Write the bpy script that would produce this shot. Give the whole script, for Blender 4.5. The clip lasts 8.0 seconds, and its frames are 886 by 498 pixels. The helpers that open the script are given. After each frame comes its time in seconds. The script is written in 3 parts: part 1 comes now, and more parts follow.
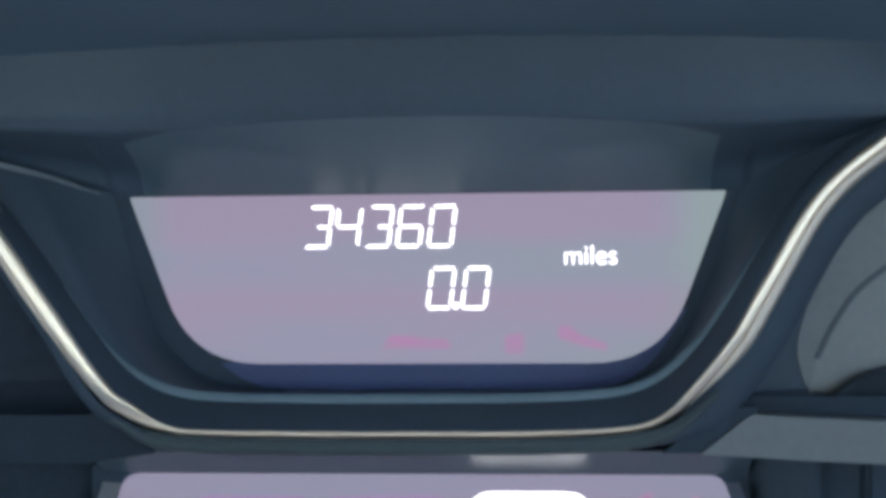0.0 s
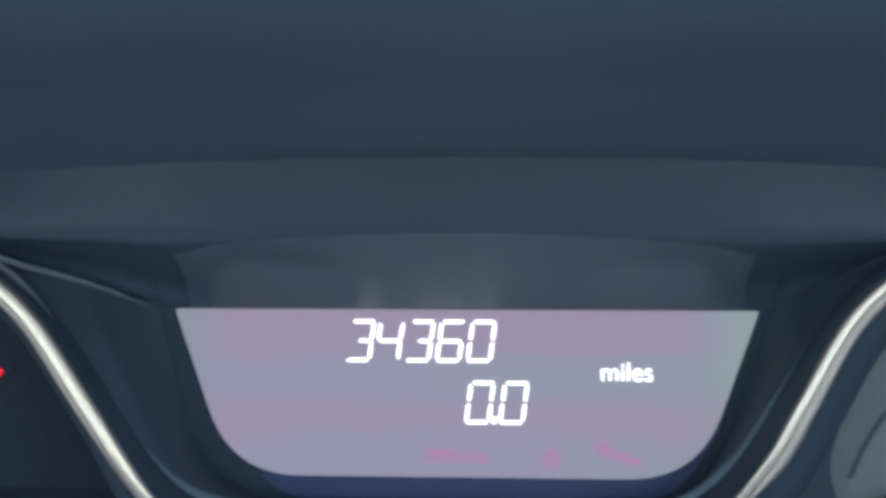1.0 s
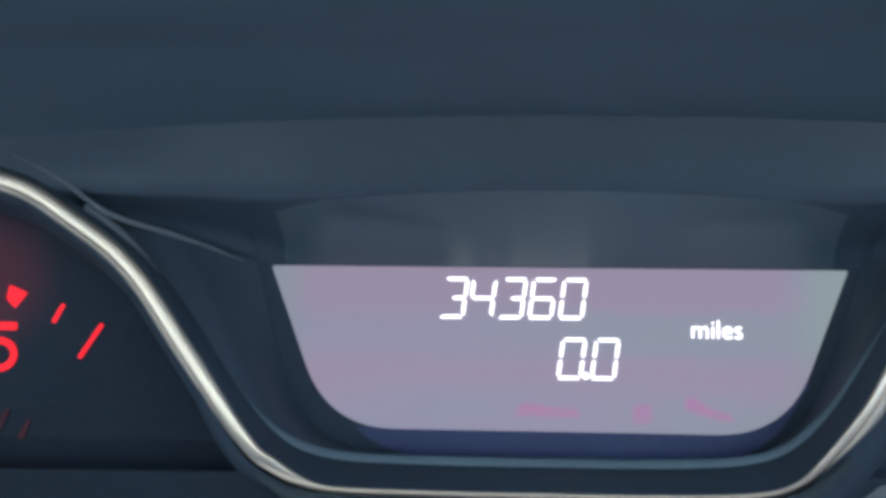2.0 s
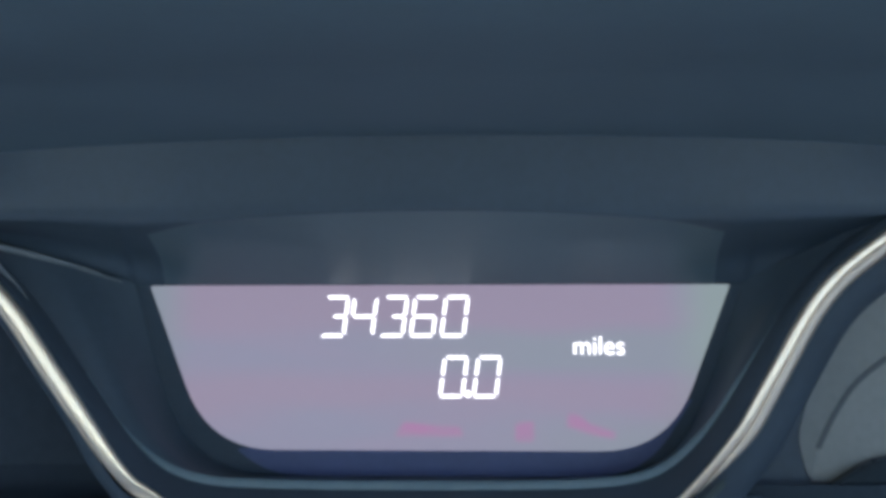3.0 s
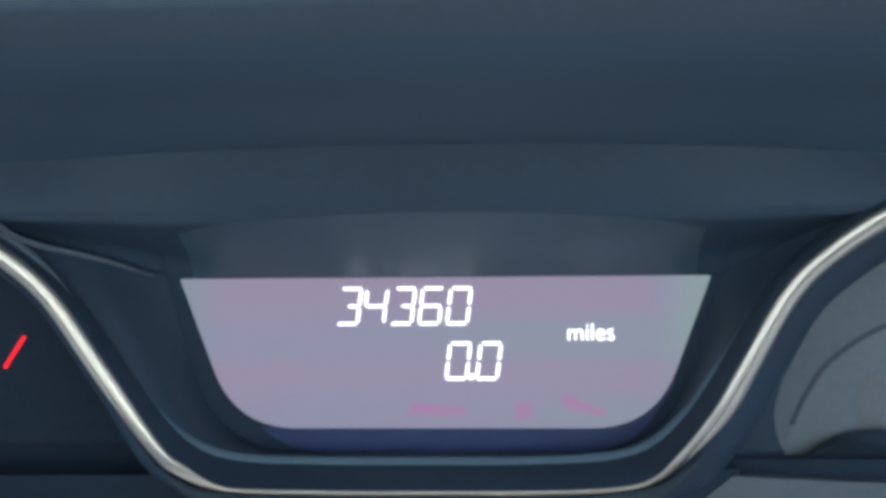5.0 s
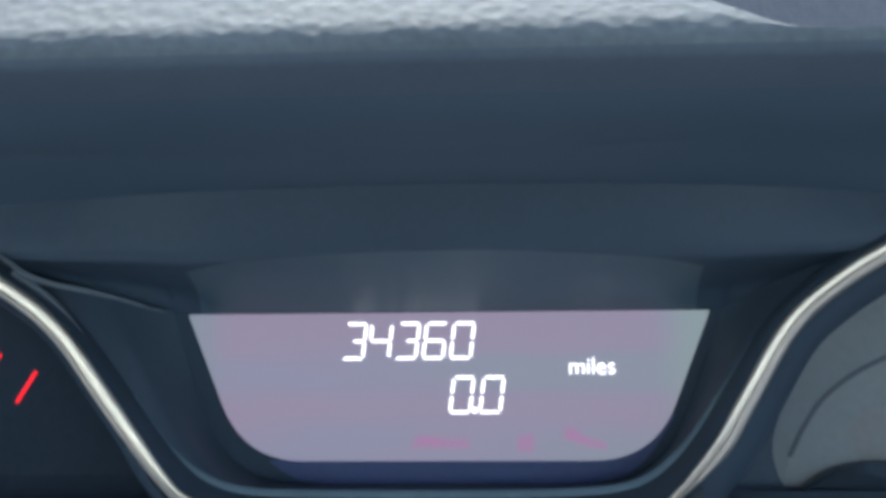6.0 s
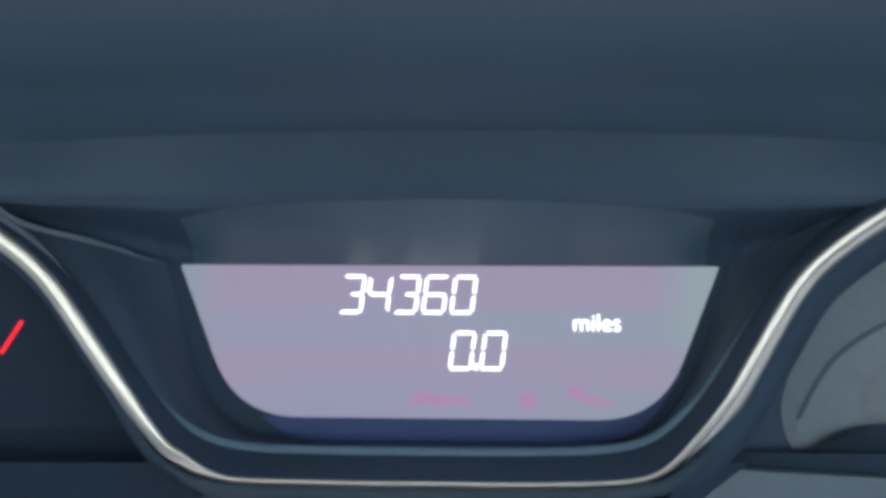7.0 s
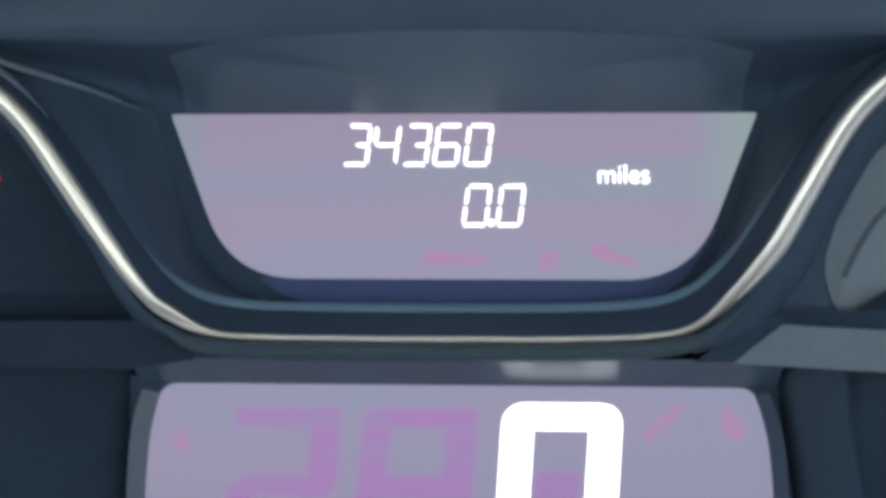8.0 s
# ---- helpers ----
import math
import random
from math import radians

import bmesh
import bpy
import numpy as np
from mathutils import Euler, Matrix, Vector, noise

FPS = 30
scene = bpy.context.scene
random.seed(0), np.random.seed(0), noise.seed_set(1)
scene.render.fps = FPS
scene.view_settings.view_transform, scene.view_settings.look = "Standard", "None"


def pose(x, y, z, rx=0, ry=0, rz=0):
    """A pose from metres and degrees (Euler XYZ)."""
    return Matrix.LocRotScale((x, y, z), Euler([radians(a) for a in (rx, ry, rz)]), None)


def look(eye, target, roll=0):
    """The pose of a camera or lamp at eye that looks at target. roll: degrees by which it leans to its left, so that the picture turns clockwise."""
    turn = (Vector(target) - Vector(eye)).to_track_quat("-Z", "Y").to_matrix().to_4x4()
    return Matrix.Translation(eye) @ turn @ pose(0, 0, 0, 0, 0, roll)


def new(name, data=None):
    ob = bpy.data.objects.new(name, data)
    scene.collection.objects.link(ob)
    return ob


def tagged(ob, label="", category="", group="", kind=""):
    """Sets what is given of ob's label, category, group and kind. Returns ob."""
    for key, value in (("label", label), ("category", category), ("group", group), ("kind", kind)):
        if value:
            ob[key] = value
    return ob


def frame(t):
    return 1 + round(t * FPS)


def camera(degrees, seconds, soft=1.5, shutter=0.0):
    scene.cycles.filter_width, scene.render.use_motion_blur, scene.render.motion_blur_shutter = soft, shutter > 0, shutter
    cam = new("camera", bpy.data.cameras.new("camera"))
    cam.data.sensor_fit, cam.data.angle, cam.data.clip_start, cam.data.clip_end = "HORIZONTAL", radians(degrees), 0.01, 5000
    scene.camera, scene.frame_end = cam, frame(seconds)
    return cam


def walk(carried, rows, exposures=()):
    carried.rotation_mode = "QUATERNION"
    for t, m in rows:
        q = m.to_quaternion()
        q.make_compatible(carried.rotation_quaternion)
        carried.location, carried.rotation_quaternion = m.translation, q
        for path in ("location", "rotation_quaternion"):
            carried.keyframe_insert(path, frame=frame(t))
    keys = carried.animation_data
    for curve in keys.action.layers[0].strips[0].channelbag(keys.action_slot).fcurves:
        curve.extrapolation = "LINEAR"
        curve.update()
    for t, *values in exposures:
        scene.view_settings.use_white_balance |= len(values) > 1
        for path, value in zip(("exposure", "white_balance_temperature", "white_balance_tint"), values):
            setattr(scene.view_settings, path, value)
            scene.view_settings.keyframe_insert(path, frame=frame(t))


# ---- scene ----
# The cluster leans back; its own frame is in millimetres: x right, y away from the driver, z up its face.
LEAN = Matrix.Translation((0, 0, 0.9)) @ Matrix.Rotation(radians(-10), 4, "X")
MM = 0.001

cam = camera(39.0, 8.0, soft=4.2, shutter=0.3)
# seconds, eye in millimetres of the cluster's frame, yaw, pitch, roll in degrees
PATH = [
    (0.0, 13.50, -155.80, -8.70, 4.059, 0.654, -0.455),
    (0.1, 12.58, -156.28, -8.30, 3.836, 1.186, -0.148),
    (0.2, 11.78, -156.06, -8.46, 3.870, 1.819, -0.039),
    (0.3, 12.30, -156.09, -9.72, 4.304, 3.003, 0.136),
    (0.4, 11.91, -157.11, -11.48, 4.359, 3.925, 0.279),
    (0.5, 9.58, -158.06, -12.91, 4.141, 4.684, 0.313),
    (0.6, 7.55, -158.39, -13.45, 4.298, 4.943, 0.329),
    (0.7, 7.51, -158.98, -13.38, 3.983, 5.934, 0.348),
    (0.8, 7.63, -159.57, -12.98, 3.480, 6.688, 0.400),
    (0.9, 7.99, -160.08, -12.29, 3.267, 7.228, 0.434),
    (1.0, 6.78, -160.02, -12.02, 3.383, 7.059, 0.529),
    (1.1, 4.44, -160.13, -12.86, 3.739, 6.876, 0.750),
    (1.2, 2.19, -161.16, -14.14, 4.303, 6.463, 0.854),
    (1.5, -0.50, -162.33, -15.48, 4.285, 6.470, 0.921),
    (1.8, -1.92, -162.91, -16.04, 4.233, 6.501, 0.945),
    (2.1, -2.91, -163.27, -16.48, 4.181, 6.533, 0.965),
    (2.3, -2.39, -162.91, -16.57, 4.146, 6.541, 0.952),
    (2.4, -0.75, -162.03, -16.38, 4.119, 6.329, 0.895),
    (2.5, 1.49, -161.49, -15.36, 4.147, 5.914, 0.657),
    (2.6, 3.68, -161.74, -12.70, 3.870, 5.478, 0.475),
    (2.7, 5.52, -161.78, -9.90, 3.299, 4.937, 0.316),
    (2.8, 7.03, -161.49, -8.37, 2.966, 4.677, 0.178),
    (2.9, 8.42, -161.18, -7.68, 2.924, 4.614, 0.193),
    (3.0, 9.47, -161.09, -7.65, 3.072, 4.358, -0.012),
    (3.1, 10.03, -161.03, -7.99, 3.273, 4.196, -0.107),
    (3.2, 10.11, -160.56, -8.51, 3.369, 4.022, -0.140),
    (3.3, 9.84, -160.37, -8.97, 3.204, 4.009, -0.219),
    (3.4, 10.48, -160.65, -8.99, 2.982, 4.107, -0.217),
    (3.5, 11.82, -160.96, -8.19, 2.738, 4.190, -0.370),
    (3.6, 13.17, -162.46, -6.33, 2.776, 3.837, -0.547),
    (3.7, 14.77, -165.57, -4.39, 3.314, 3.256, -0.598),
    (3.8, 15.43, -168.01, -3.09, 3.593, 3.428, -0.731),
    (3.9, 14.41, -170.06, -3.36, 2.781, 4.420, -0.815),
    (4.0, 13.63, -172.74, -4.86, 2.114, 5.096, -0.907),
    (4.1, 12.12, -173.51, -6.87, 2.295, 5.070, -0.872),
    (4.2, 10.47, -173.77, -8.53, 3.098, 4.625, -0.416),
    (4.3, 9.35, -174.47, -9.30, 3.454, 4.233, -0.279),
    (4.4, 8.51, -174.20, -9.08, 3.330, 4.035, -0.216),
    (4.5, 8.79, -174.38, -8.19, 3.297, 3.776, -0.222),
    (4.6, 9.26, -175.22, -6.85, 3.329, 2.973, -0.432),
    (4.7, 9.82, -175.27, -5.35, 3.329, 2.353, -0.295),
    (4.8, 10.24, -175.44, -4.32, 3.387, 2.275, -0.285),
    (5.1, 11.22, -176.23, -2.13, 3.570, 2.133, -0.409),
    (5.4, 12.09, -177.12, -0.24, 3.754, 1.993, -0.559),
    (5.7, 12.72, -178.28, 1.35, 3.938, 1.854, -0.701),
    (5.8, 12.67, -178.94, 1.59, 4.001, 1.821, -0.731),
    (5.9, 12.21, -180.06, 1.36, 4.093, 2.016, -0.719),
    (6.0, 11.30, -179.39, 1.10, 3.703, 2.547, -0.563),
    (6.1, 10.62, -179.43, 1.12, 3.474, 3.003, -0.450),
    (6.2, 10.13, -179.20, 0.99, 3.397, 3.336, -0.387),
    (6.3, 9.76, -178.92, 0.34, 3.626, 3.292, -0.250),
    (6.4, 9.78, -178.98, -0.41, 3.778, 3.607, -0.151),
    (6.5, 9.84, -178.66, -1.08, 3.880, 3.915, 0.013),
    (6.6, 9.71, -177.83, -1.39, 3.708, 3.985, 0.255),
    (6.7, 9.35, -177.07, -1.93, 3.528, 2.371, 0.359),
    (6.8, 8.42, -176.10, -2.41, 3.339, 1.499, 0.361),
    (6.9, 8.16, -174.49, -2.91, 3.362, 1.208, 0.306),
    (7.0, 8.74, -173.72, -3.41, 3.068, 1.881, 0.286),
    (7.1, 9.70, -174.27, -4.19, 3.053, 2.091, 0.216),
    (7.2, 10.44, -174.35, -5.12, 3.495, 2.119, 0.225),
    (7.3, 10.62, -174.20, -5.98, 3.657, 2.253, 0.222),
    (7.4, 9.68, -173.57, -7.25, 3.355, 2.391, 0.135),
    (7.5, 8.14, -172.60, -9.35, 3.334, 1.900, 0.171),
    (7.6, 6.48, -170.91, -12.32, 3.471, 1.715, 0.145),
    (7.7, 5.77, -166.92, -15.31, 3.477, 1.784, 0.225),
    (7.8, 6.55, -163.55, -17.94, 3.295, 2.235, 0.208),
    (7.9, 7.22, -161.25, -20.56, 3.517, 2.178, 0.326),
    (8.0, 6.97, -159.03, -23.11, 3.275, 2.071, 0.282),
]


def eye_row(x, y, z, yaw, pitch, roll):
    a, b = radians(yaw), radians(pitch)
    way = Vector((-math.sin(a) * math.cos(b), math.cos(a) * math.cos(b), math.sin(b)))
    eye = Vector((x, y, z)) * MM
    return LEAN @ look(eye, eye + way, roll)


walk(cam, [(t, eye_row(*r)) for t, *r in PATH], exposures=[(0.0, 2.4, 6280, 10), (1.0, 2.36, 6180, 10), (2.3, 2.31, 6220, 10), (4.2, 2.31, 6150, 10), (6.05, 2.23, 6080, 10), (6.6, 2.42, 6080, 10), (7.5, 2.42, 6080, 10), (8.0, 2.46, 6230, 10)])

# ---- daylight ----
SUN_EL, SUN_AZ = 62, 12  # degrees above the horizon, degrees to the left of straight ahead
world = bpy.data.worlds.new("sky")
scene.world = world
world.use_nodes = True
wt = world.node_tree
sky = wt.nodes.new("ShaderNodeTexSky")
sky.sky_type, sky.sun_disc = "NISHITA", False
sky.air_density, sky.dust_density, sky.ozone_density = 1.0, 1.0, 1.0
sky.sun_elevation, sky.sun_rotation = radians(SUN_EL), radians(-SUN_AZ)
wt.links.new(sky.outputs[0], wt.nodes["Background"].inputs[0])
wt.nodes["Background"].inputs[1].default_value = 0.15
sun = new("sun", bpy.data.lights.new("sun", "SUN"))
sun.data.energy, sun.data.angle, sun.data.color = 2.15, radians(0.5), (1.0, 0.98, 0.87)
sun.matrix_world = look((0, 0, 0), (
    math.sin(radians(SUN_AZ)) * math.cos(radians(SUN_EL)), -math.cos(radians(SUN_AZ)) * math.cos(radians(SUN_EL)), -math.sin(radians(SUN_EL))))
sun.location = (-0.4, 3.0, 4.0)


# ---- materials ----
def mat(name, colour, rough=0.5, metal=0.0, vary=0.25, scale=60.0, fine=900.0, bump=0.0, bump_scale=900.0, spec=0.5, cells=False):
    """A surface with broad and fine changes of tone and gloss, and a relief of bump metres."""
    m = bpy.data.materials.new(name)
    m.use_nodes = True
    nt = m.node_tree
    n, l, p = nt.nodes, nt.links, nt.nodes["Principled BSDF"]
    p.inputs["Metallic"].default_value = metal
    p.inputs["Specular IOR Level"].default_value = spec
    co = n.new("ShaderNodeTexCoord")
    big, small = n.new("ShaderNodeTexNoise"), n.new("ShaderNodeTexNoise")
    for node, s, d in ((big, scale, 3.0), (small, fine, 4.0)):
        node.inputs["Scale"].default_value = s
        node.inputs["Detail"].default_value = d
        l.new(co.outputs["Object"], node.inputs["Vector"])
    mix = n.new("ShaderNodeMath")
    mix.operation = "ADD"
    l.new(big.outputs["Fac"], mix.inputs[0])
    l.new(small.outputs["Fac"], mix.inputs[1])
    ramp = n.new("ShaderNodeMapRange")
    ramp.inputs[1].default_value, ramp.inputs[2].default_value = 0.6, 1.4
    l.new(mix.outputs[0], ramp.inputs[0])
    tone = n.new("ShaderNodeMix")
    tone.data_type = "RGBA"
    lo, hi = [c * (1 - vary) for c in colour], [min(1, c * (1 + vary)) for c in colour]
    tone.inputs[6].default_value, tone.inputs[7].default_value = (*lo, 1), (*hi, 1)
    l.new(ramp.outputs[0], tone.inputs[0])
    l.new(tone.outputs[2], p.inputs["Base Color"])
    gloss = n.new("ShaderNodeMapRange")
    gloss.inputs[3].default_value, gloss.inputs[4].default_value = rough * 0.88, min(1, rough * 1.12)
    l.new(ramp.outputs[0], gloss.inputs[0])
    l.new(gloss.outputs[0], p.inputs["Roughness"])
    if bump:
        b = n.new("ShaderNodeBump")
        b.inputs["Distance"].default_value = bump
        b.inputs["Strength"].default_value = 1.0
        if cells:
            tex = n.new("ShaderNodeTexVoronoi")
            tex.feature = "SMOOTH_F1"
            tex.inputs["Scale"].default_value = bump_scale
            l.new(co.outputs["Object"], tex.inputs["Vector"])
            inv = n.new("ShaderNodeMath")
            inv.operation = "SUBTRACT"
            inv.inputs[0].default_value = 1.0
            l.new(tex.outputs["Distance"], inv.inputs[1])
            l.new(inv.outputs[0], b.inputs["Height"])
        else:
            tex = n.new("ShaderNodeTexNoise")
            tex.inputs["Scale"].default_value = bump_scale
            tex.inputs["Detail"].default_value = 3.0
            l.new(co.outputs["Object"], tex.inputs["Vector"])
            l.new(tex.outputs["Fac"], b.inputs["Height"])
        l.new(b.outputs[0], p.inputs["Normal"])
    return m


def glow(name, colour, strength, base=(0.02, 0.02, 0.02), rough=0.3):
    """A lit face: a backlit figure or lamp."""
    m = bpy.data.materials.new(name)
    m.use_nodes = True
    p = m.node_tree.nodes["Principled BSDF"]
    p.inputs["Base Color"].default_value = (*base, 1)
    p.inputs["Roughness"].default_value = rough
    p.inputs["Emission Color"].default_value = (*colour, 1)
    p.inputs["Emission Strength"].default_value = strength
    return m


def lcd(name, stops, strength, scale, tinted=True):
    """A backlit liquid-crystal pane whose polariser tints the backlight in soft clouds."""
    m = bpy.data.materials.new(name)
    m.use_nodes = True
    nt = m.node_tree
    n, l, p = nt.nodes, nt.links, nt.nodes["Principled BSDF"]
    p.inputs["Base Color"].default_value = (0.03, 0.03, 0.04, 1)
    p.inputs["Roughness"].default_value = 0.35
    co, noise_tex = n.new("ShaderNodeTexCoord"), n.new("ShaderNodeTexNoise")
    stretch = n.new("ShaderNodeMapping")
    stretch.inputs["Scale"].default_value = (-0.6, 1.0, 3.6)
    noise_tex.inputs["Scale"].default_value, noise_tex.inputs["Detail"].default_value = scale, 2.0
    ramp = n.new("ShaderNodeValToRGB")
    el = ramp.color_ramp.elements
    while len(el) < len(stops):
        el.new(0.5)
    for e, (pos, c) in zip(el, stops):
        e.position, e.color = pos, (*c, 1)
    l.new(co.outputs["Object"], stretch.inputs["Vector"])
    l.new(stretch.outputs[0], noise_tex.inputs["Vector"])
    l.new(noise_tex.outputs["Fac"], ramp.inputs[0])
    p.inputs["Emission Strength"].default_value = strength
    if not tinted:
        l.new(ramp.outputs[0], p.inputs["Emission Color"])
        return m
    # the tint lies in level bands, stronger to one side, and drifts to grey-green at both ends
    sep = n.new("ShaderNodeSeparateXYZ")
    wobble = n.new("ShaderNodeMath")
    wobble.operation, wobble.inputs[1].default_value = "MULTIPLY_ADD", 0.006
    l.new(co.outputs["Object"], sep.inputs[0])
    l.new(noise_tex.outputs["Fac"], wobble.inputs[0])
    l.new(sep.outputs["Z"], wobble.inputs[2])

    def run(socket, a, b):
        node = n.new("ShaderNodeMapRange")
        node.interpolation_type = "SMOOTHSTEP"
        node.inputs[1].default_value, node.inputs[2].default_value = a, b
        l.new(socket, node.inputs[0])
        return node.outputs[0]

    def both(a, b):
        node = n.new("ShaderNodeMath")
        node.operation = "MULTIPLY"
        l.new(a, node.inputs[0])
        l.new(b, node.inputs[1])
        return node.outputs[0]

    def over(colour, weight, below):
        node = n.new("ShaderNodeMix")
        node.data_type = "RGBA"
        node.inputs[7].default_value = (*colour, 1)
        l.new(weight, node.inputs[0])
        l.new(below, node.inputs[6])
        return node.outputs[2]

    z, x = wobble.outputs[0], sep.outputs["X"]
    rose, grey = (0.313, 0.238, 0.321), (0.262, 0.267, 0.312)
    high = both(run(z, -0.0055, -0.0005), run(x, 0.0325, 0.027))
    out = over(rose, high, ramp.outputs[0])
    level = both(both(run(z, -0.0005, -0.004), run(z, -0.0095, -0.006)), run(x, -0.018, 0.014))
    out = over(grey, level, out)
    mid = both(both(run(z, -0.007, -0.0105), run(z, -0.0155, -0.0115)), run(x, 0.036, 0.029))
    out = over(rose, mid, out)
    out = over(grey, both(run(z, -0.0125, -0.0165), run(x, 0.0, 0.026)), out)
    out = over((0.27, 0.318, 0.306), both(run(x, 0.0285, 0.0355), run(z, -0.015, -0.005)), out)
    out = over((0.29, 0.272, 0.312), both(run(x, 0.0255, 0.0345), run(z, -0.005, -0.015)), out)
    out = over((0.25, 0.27, 0.306), both(run(x, -0.0305, -0.0372), run(z, -0.014, -0.004)), out)
    l.new(out, p.inputs["Emission Color"])
    return m


PAD = mat("grained_soft_pad", (0.126, 0.138, 0.138), 0.75, bump=0.00014, bump_scale=800, cells=True, spec=0.3)
# same pad as above; shade and cabin light below the lip are in these colours
PAD_UNDER = mat("shaded_fine_grained_pad", (0.09, 0.122, 0.143), 0.75, vary=0.08, bump=0.00003, bump_scale=900, cells=True, spec=0.15)
PAD_FRONT = mat("part_lit_grained_pad", (0.102, 0.118, 0.133), 0.75, vary=0.1, bump=0.00005, bump_scale=900, cells=True, spec=0.2)
FASCIA = mat("fine_textured_plastic", (0.032, 0.047, 0.062), 0.5, bump=0.00003, bump_scale=2500, vary=0.15)
RAMP = mat("semi_gloss_plastic", (0.051, 0.074, 0.088), 0.4, vary=0.1, spec=1.0)
LOW_ROOF = mat("darker_semi_gloss_plastic", (0.05, 0.066, 0.076), 0.24, vary=0.1, spec=0.45)
# moulding marks run along both roofs and draw reflections out up their slope
for m in (RAMP, LOW_ROOF):
    p = m.node_tree.nodes["Principled BSDF"]
    p.inputs["Anisotropic"].default_value = 0.6
    tangent = m.node_tree.nodes.new("ShaderNodeTangent")
    tangent.direction_type, tangent.axis = "RADIAL", "X"
    m.node_tree.links.new(tangent.outputs[0], p.inputs["Tangent"])
RECESS = mat("satin_black_plastic", (0.037, 0.05, 0.062), 0.4, vary=0.12, spec=0.3)
DARK = mat("matt_black_plastic", (0.041, 0.055, 0.068), 0.55, vary=0.2, spec=0.35)
BLACK = mat("deep_black_plastic", (0.031, 0.041, 0.05), 0.7, vary=0.2, spec=0.12)
GLOSS = mat("black_display_border", (0.029, 0.041, 0.053), 0.5, vary=0.1, spec=0.15)
# the screen's reflection in its lower border, painted as navy
NAVY_SHEEN = mat("navy_screen_reflection", (0.05, 0.06, 0.12), 0.45, vary=0.12, scale=120, spec=0.18)
# daylight falling on the fuel gauge is put into these two greys
LIT_GREY = mat("daylit_grey_plastic", (0.146, 0.143, 0.124), 0.5, vary=0.12, scale=90)
LIT_GREY_IN = mat("daylit_pale_grey_plastic", (0.168, 0.162, 0.138), 0.45, vary=0.12, scale=90)
SEAM = mat("dark_blue_grey_edge", (0.112, 0.122, 0.126), 0.5, vary=0.15)
SKIRT = mat("dull_grey_green_plastic", (0.042, 0.052, 0.05), 0.6, vary=0.15, spec=0.25)
PANEL = mat("dark_panel_plastic", (0.023, 0.031, 0.037), 0.6, vary=0.18, spec=0.2)
GROOVE = mat("dark_grey_groove", (0.075, 0.08, 0.076), 0.7, vary=0.15)
RIM = mat("black_satin_rim", (0.036, 0.047, 0.058), 0.6, vary=0.15, spec=0.15)
FACE = mat("black_dial_face", (0.026, 0.034, 0.043), 0.65, vary=0.2, spec=0.12)
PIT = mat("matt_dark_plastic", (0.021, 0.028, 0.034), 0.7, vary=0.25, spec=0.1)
HUB = mat("warm_grey_plastic", (0.19, 0.168, 0.142), 0.5, vary=0.12, scale=90)
EDGE = mat("pale_edge_highlight", (0.085, 0.12, 0.13), 0.4, vary=0.1)
CHROME = mat("satin_chrome", (0.82, 0.65, 0.475), 0.34, 1.0, vary=0.06, scale=120)
BEVEL = mat("dull_chrome_bevel", (0.52, 0.42, 0.33), 0.5, 1.0, vary=0.1, scale=120)
WHITE = glow("white_segment_light", (1.0, 0.97, 0.99), 0.62)
RED = glow("red_scale_light", (1.0, 0.022, 0.034), 0.3, (0.01, 0.002, 0.002), 0.9)
RED.node_tree.nodes["Principled BSDF"].inputs["Specular IOR Level"].default_value = 0.1
RED_REFLECTION = glow("dim_red_reflection", (1.0, 0.1, 0.12), 0.007, (0.02, 0.01, 0.012), 0.8)
# haze of the red marks, painted as emission that fades outwards
RED_HAZE = glow("red_haze_glow", (1.0, 0.06, 0.1), 0.0, (0.026, 0.034, 0.043), 0.65)
nt = RED_HAZE.node_tree
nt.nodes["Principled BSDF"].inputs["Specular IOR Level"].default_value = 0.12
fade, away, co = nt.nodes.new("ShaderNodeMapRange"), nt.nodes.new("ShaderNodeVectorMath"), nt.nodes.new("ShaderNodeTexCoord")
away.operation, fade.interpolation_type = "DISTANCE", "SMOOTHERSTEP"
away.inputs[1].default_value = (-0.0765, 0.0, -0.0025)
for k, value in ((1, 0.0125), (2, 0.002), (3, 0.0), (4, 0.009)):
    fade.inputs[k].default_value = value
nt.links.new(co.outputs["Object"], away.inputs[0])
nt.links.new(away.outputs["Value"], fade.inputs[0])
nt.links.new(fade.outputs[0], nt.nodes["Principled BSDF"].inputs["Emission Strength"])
BLEND = lambda a, b, u: tuple(p + (q - p) * u for p, q in zip(a, b))
PINK = [lcd("faint_magenta_segment", [(0.36, BLEND((0.29, 0.25, 0.318), (0.37, 0.18, 0.325), u)), (0.62, BLEND((0.31, 0.24, 0.318), (0.45, 0.145, 0.335), u))], 0.18, 330, False) for u in (0.2, 0.45, 0.75)]
MAUVE = [lcd("faint_violet_segment", [(0.36, BLEND((0.285, 0.255, 0.345), (0.3, 0.18, 0.36), u)), (0.62, BLEND((0.295, 0.25, 0.345), (0.345, 0.15, 0.37), u))], 0.176, 130, False) for u in (0.3, 0.65, 1.0)]
# lit copy of the dark fascia plastic, the light put into its grey
LIT_SLATE = mat("lit_slate_plastic", (0.115, 0.116, 0.104), 0.55, vary=0.14, scale=90)
PANE = lcd("lavender_lcd", [(0.34, (0.268, 0.252, 0.336)), (0.5, (0.285, 0.248, 0.334)), (0.66, (0.3, 0.242, 0.332))], 0.176, 46)
